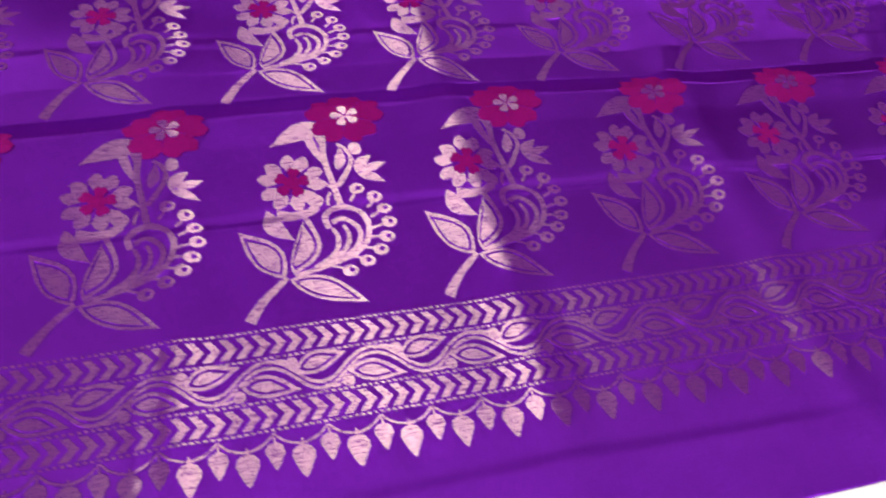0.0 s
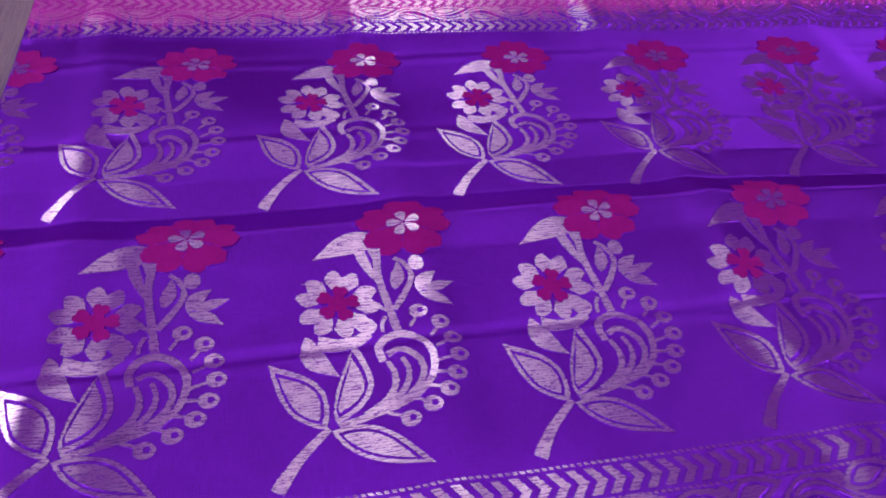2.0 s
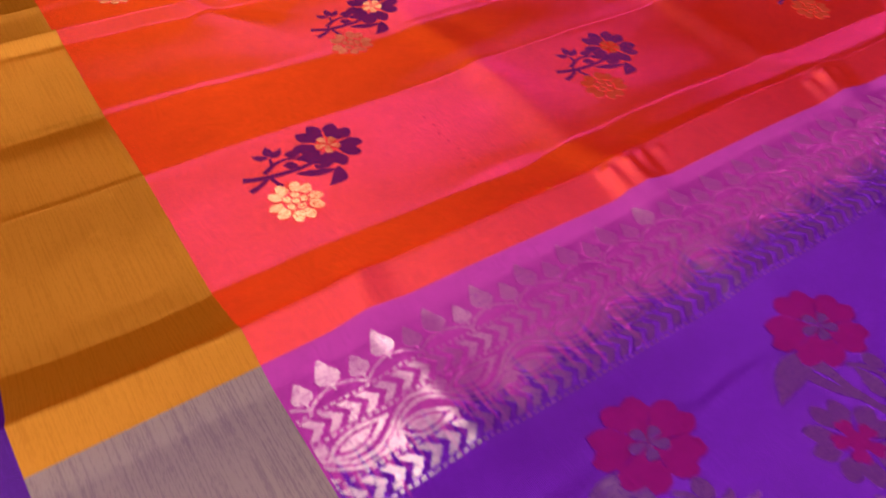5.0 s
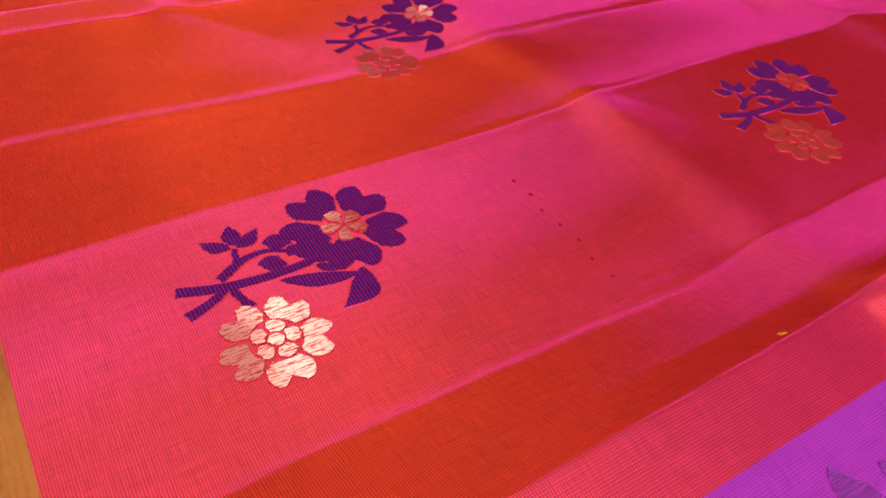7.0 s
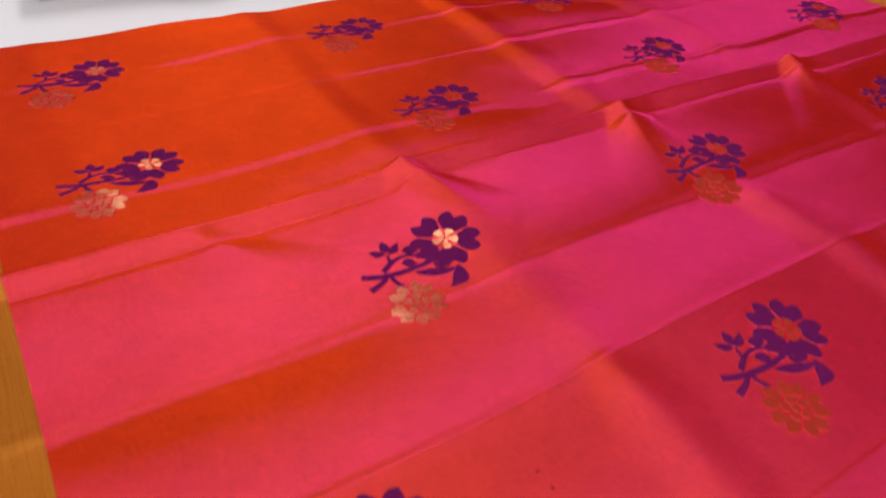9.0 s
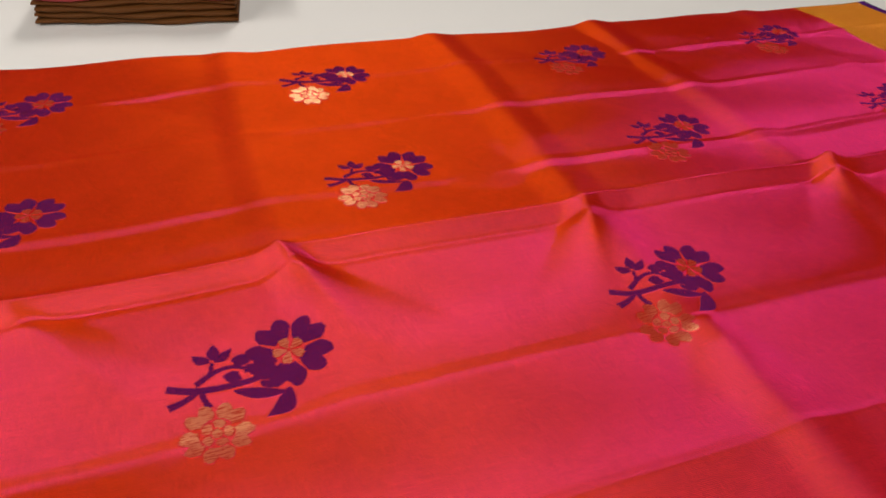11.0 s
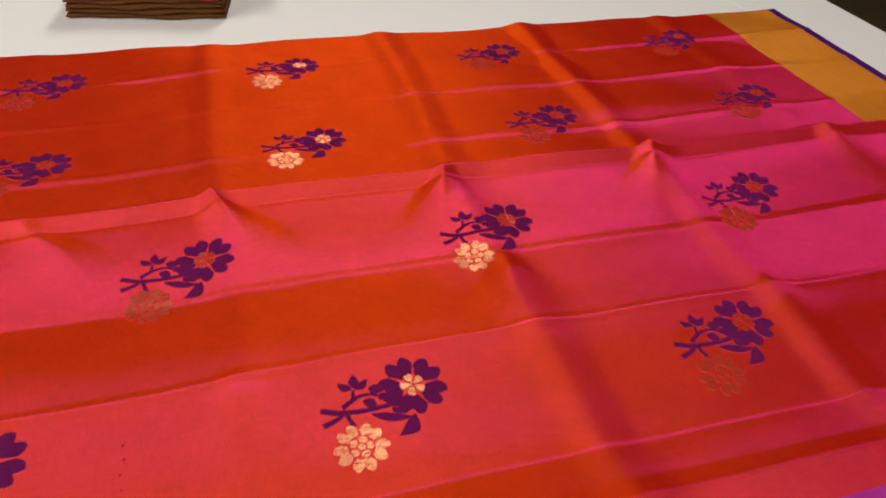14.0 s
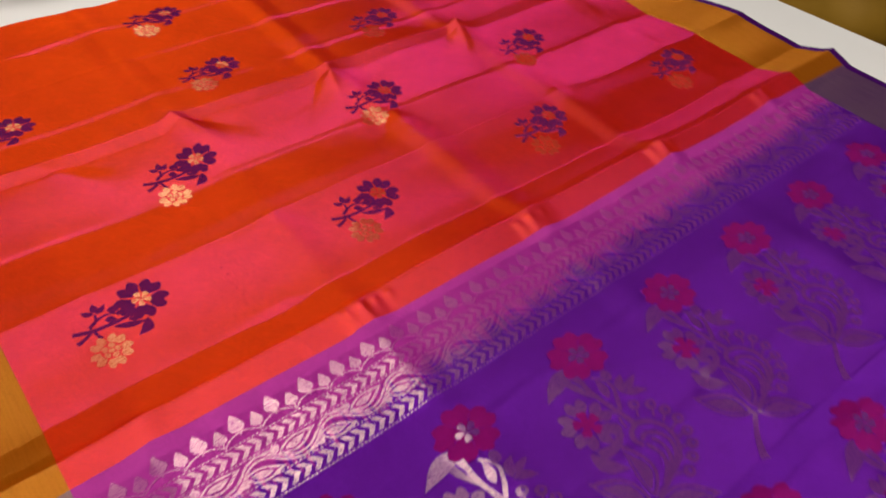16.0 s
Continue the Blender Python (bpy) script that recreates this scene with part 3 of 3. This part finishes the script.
# ---------------------------------------------------------------- the two patterned bands
def band(y0, s, phase, vine_start):
    """A woven band: chevrons, leafy vine, chevrons, scallops and drops, from y0 the way of s."""
    made = []
    length = 945

    def row(shapes):
        t = flat_triangles(shapes)
        return placed(t, 0.0, y0, 0.001, 0.001 * s)

    def chevrons(lo, hi):
        z, mid, x = [], (lo + hi) / 2, -8.0 + phase
        while x < length:
            z.append(np.array([(x, lo), (x + 5.0, lo), (x + 10.2, mid), (x + 5.0, hi), (x, hi), (x + 5.2, mid)]))
            x += 9.4
        return z

    def teeth(y):
        z = []
        for k in range(int(length / 3.6)):
            x = k * 3.6
            z.append(np.array([(x, y - 0.7), (x + 2.2, y - 0.7), (x + 3.0, y + 0.7), (x + 0.8, y + 0.7)]))
        return z

    made += [("chevron", [z]) for z in chevrons(3.6, 16.6) + chevrons(46.2, 58.8)]
    made += [("edge_line", teeth(y)) for y in (1.2, 19.0, 44.2, 60.6)]
    x = vine_start - 124.0
    while x < length:
        # x is the crest of the wave: a leaf hangs under it, the next one stands in the trough
        vine = []
        for off, wide in ((-1.9, 2.0), (1.9, 2.0)):
            vine += stroke([(x - 16 + 0.3 * off, 31.5 + off), (x - 8, 25.6 + off), (x, 23.2 + off), (x + 9, 25.4 + off), (x + 17, 31.5 + off), (x + 23, 36.8 + off), (x + 31, 39.8 + off),
                            (x + 39, 37.6 + off), (x + 46, 31.5 + off)], wide, wide, 4)
        vine += leaf((x - 15, 33.5), (x + 19, 40.5), 13.5, -1.0, 2.0, 1.5)
        vine += leaf((x + 16, 29.5), (x + 48, 21.8), 13.5, -1.0, 2.0, 1.5)
        vine += stroke([(x + 2, 22.6), (x + 8, 21.6), (x + 13, 23)], 2.0, 1.6, 3) + stroke([(x + 33, 40.6), (x + 39, 41.6), (x + 44, 40.2)], 2.0, 1.6, 3)
        vine += [disc((x + 15.5, 24.0), 3.6, 12), disc((x + 46.5, 39.4), 3.6, 12)]
        x += 62.0
        made.append(("vine", vine))
    x = -30.0 + phase
    while x < length:
        made.append(("scallop", stroke([(x, 62.5), (x + 6, 67.5), (x + 15, 70), (x + 24, 67.5), (x + 30, 62.5)], 1.3, 1.3, 4)))
        x += 30.0
    for nm, shapes in made:
        ob = woven(nm, row(shapes), ZARI, saree, 0.00038)
        if ob and nm == "edge_line":
            tagged(ob, label="toothed metallic edge line", kind="stuff")
    k, x = 0, -15.0 + phase
    while x < length:
        low = k % 2 == 0
        top = 70.5 if low else 67.0
        t = np.linspace(0.0, 1.0, 13)
        wide = np.where(t < 0.36, np.sqrt(np.clip(1 - (1 - t / 0.36) ** 2, 0, 1)), np.clip((1 - t) / 0.64, 0, 1) ** 0.8) * (6.4 if low else 5.4)
        px = np.concatenate([x + wide, (x - wide)[::-1][1:-1]])
        py = top + np.concatenate([t, t[::-1][1:-1]]) * (18.0 if low else 15.0)
        shape = [np.stack([px, py], 1)] + stroke([(x, top - 3), (x, top + 1.5)], 1.3, 1.3, 2)
        woven("drop", row(shape), ZARI, saree, 0.00038)
        k += 1
        x += 15.0


band(-0.041, -1.06, 4.0, 55.0)
band(0.345, 0.9, 9.0, 19.0)


# ---------------------------------------------------------------- the small flower twigs of the body
def twig_parts():
    """Name and outlines of each piece of a twig, in millimetres from the flower's centre."""
    stem = stroke([(-8, -7), (-17, -11.5), (-31, -12.8), (-48, -11.5), (-61, -7)], 3.0, 4.4)
    stem += stroke([(-47, -12.5), (-53, -16), (-61, -18.5)], 2.4, 4.4)
    stem += stroke([(-45, -12), (-44.5, -17), (-42.5, -23)], 2.4, 3.0)
    stem += stroke([(-47.5, -8), (-38, -2.5), (-30, -1.2), (-23, -4)], 3.6, 1.8)
    stem += stroke([(-40, -3), (-39, 1), (-38.2, 4)], 2.4, 1.8)
    yield "stem", stem
    yield "flower", petals((0, 0), 8.0, 23.5, 5, 0.70, 0.97, 0.22)
    yield "bud", [leaf_line((-39, 4.5), (-48, 11.5), 5.6, 1), leaf_line((-38, 5.5), (-36, 16), 6.4, 0), leaf_line((-37.5, 4), (-28, 11), 5.6, -1)]
    yield "leaf", [leaf_line((-29, 3.5), (-20, -1.0), 8.0, 0.5, fat=0.5)]
    yield "leaf", [leaf_line((-34, -5.5), (-25.5, -10.5), 7.5, 0.5, fat=0.5)]
    yield "leaf", [leaf_line((-24, -6.5), (-17, -2.5), 4.6, 0.5), leaf_line((-16.5, -13.5), (-10, -10.5), 3.6, 0)]
    yield "horn_leaf", [leaf_line((-31, -16), (-3, -24), 6.5, -1.5), leaf_line((-3.5, -21.5), (-18, -35.5), 9.5, 4.0), leaf_line((-17, -14), (-12, -20), 4.2, 0.3, fat=0.5)]


TWIG = [(nm, flat_triangles(z)) for nm, z in twig_parts()]
TWIG_STAR = flat_triangles(petals((0, 0), 1.0, 8.5, 5, 0.6, 0.72, 0.05))
TWIG_ROSE = flat_triangles(petals((-41, -38), 8.2, 17.8, 5, 0.9, 0.95, 0.24) + petals((-41, -38), 3.2, 7.6, 5, 0.0, 0.85, 0.0) + [disc((-41, -38), 2.4, 10)])
TWIG_ROWS = ((0.1095, 0.2500, 0.576), (0.2350, 0.2475, 0.735), (0.1015, 0.2515, 0.910), (0.1010, 0.2510, 1.080))
for x0, pitch, y in TWIG_ROWS:
    for k in range(5):
        x = x0 + pitch * k
        if x > 0.93:
            continue
        twig = None
        for nm, shape in TWIG:
            if twig is None:
                twig = woven("flower_twig", placed(shape, x, y), VIOLET, saree, 0.00032, "violet woven flower twig")
            else:
                woven(nm, placed(shape, x, y), VIOLET, twig, 0.00032)
        woven("star", placed(TWIG_STAR, x, y), COPPER, twig, 0.0008, "copper flower centre")
        woven("rose", placed(TWIG_ROSE, x, y), COPPER, twig, 0.0005, "copper woven flower")


# ---------------------------------------------------------------- other things
def folded_stack(x, y, turn, width, depth, layers, thick, mats):
    """Folded lengths of cloth on one another, each with rounded folds at its front."""
    ob = tagged(new("folded_saree"), "brown folded saree with many layers on the table", "saree")
    ob.matrix_world = pose(x, y, BASE, 0, 0, turn)
    rng = random.Random(3)
    z = 0.0008
    for i in range(layers):
        t = thick * rng.uniform(0.85, 1.2)
        w, d = width * (1 - 0.004 * i) + rng.uniform(-0.003, 0.003), depth
        bm = bmesh.new()
        n, m = 30, 7
        rings = []
        for k in range(n + 1):
            u = k / n
            px = (u - 0.5) * w
            dip = 0.0014 * math.sin(7 * u + i) + 0.0009 * math.sin(17 * u + 2 * i)
            sq = 1 - 0.45 * max(0.0, abs(u - 0.5) * 2 - 0.86) / 0.14
            ring = []
            for j in range(m):
                a = math.pi * (j / (m - 1) - 0.5)
                ring.append(bm.verts.new((px, -math.cos(a) * t * 0.9 + dip * 1.6, z + t / 2 + math.sin(a) * t / 2 * sq + dip * 0.3)))
            ring.append(bm.verts.new((px, d, z + t)))
            ring.append(bm.verts.new((px, d, z)))
            rings.append(ring)
        for r, q in zip(rings, rings[1:]):
            for j in range(len(r)):
                j2 = (j + 1) % len(r)
                bm.faces.new((r[j], q[j], q[j2], r[j2]))
        bm.faces.new(rings[0])
        bm.faces.new(rings[-1][::-1])
        lay = part("layer", bm, mats[1] if i in (4,) else mats[0], ob)
        lay.data.shade_smooth()
        z += t * 0.98
    return ob


folded_stack(0.182, 1.258, -9.0, 0.196, 0.26, 12, 0.0065, (BROWN_CLOTH, RED_CLOTH))


def bundle(x, y, r, h):
    bm = bmesh.new()
    bmesh.ops.create_icosphere(bm, subdivisions=4, radius=1.0)
    for v in bm.verts:
        q = noise.noise(v.co * 2.3) * 0.16 + noise.noise(v.co * 6.0) * 0.05
        p = v.co * (1 + q)
        v.co = Vector((p.x * r, p.y * r, max(-0.42, p.z) * h))
    ob = part("cloth_sack", bm, MUSTARD, None)
    ob.data.shade_smooth()
    ob.location = (x, y, FLOOR_Z + 0.42 * h)
    return tagged(ob, "mustard yellow cloth sack lying on the dark floor", "cloth")


bundle(3.2, 1.25, 0.42, 0.35)


# ---------------------------------------------------------------- small flaws in the weave
for k in range(7):
    sx, sy = 0.1825 + 0.0012 * math.sin(2.1 * k), 0.573 - 0.0098 * k
    woven("speck", placed(flat_triangles([disc((0, 0), 0.5 - 0.04 * k, 7, 1.9)], 0.1), sx, sy), SPECK_RED, saree, 0.0003, "tiny dark red thread speck")
woven("speck", placed(flat_triangles([rosette((0, 0), 1.0, 3, 0.4, 0.6)], 0.1), 0.196, 0.459), SPECK_GOLD, saree, 0.0004, "tiny loose yellow thread")
for k in range(5):
    woven("loose_thread", placed(flat_triangles(stroke([(0, 0), (1.4, 0.1), (2.6, 0.0)], 0.35, 0.3, 3)), 0.190 + 0.0055 * k, 0.083 + 0.0004 * k), ZARI, saree, 0.0004, "tiny loose metallic thread")
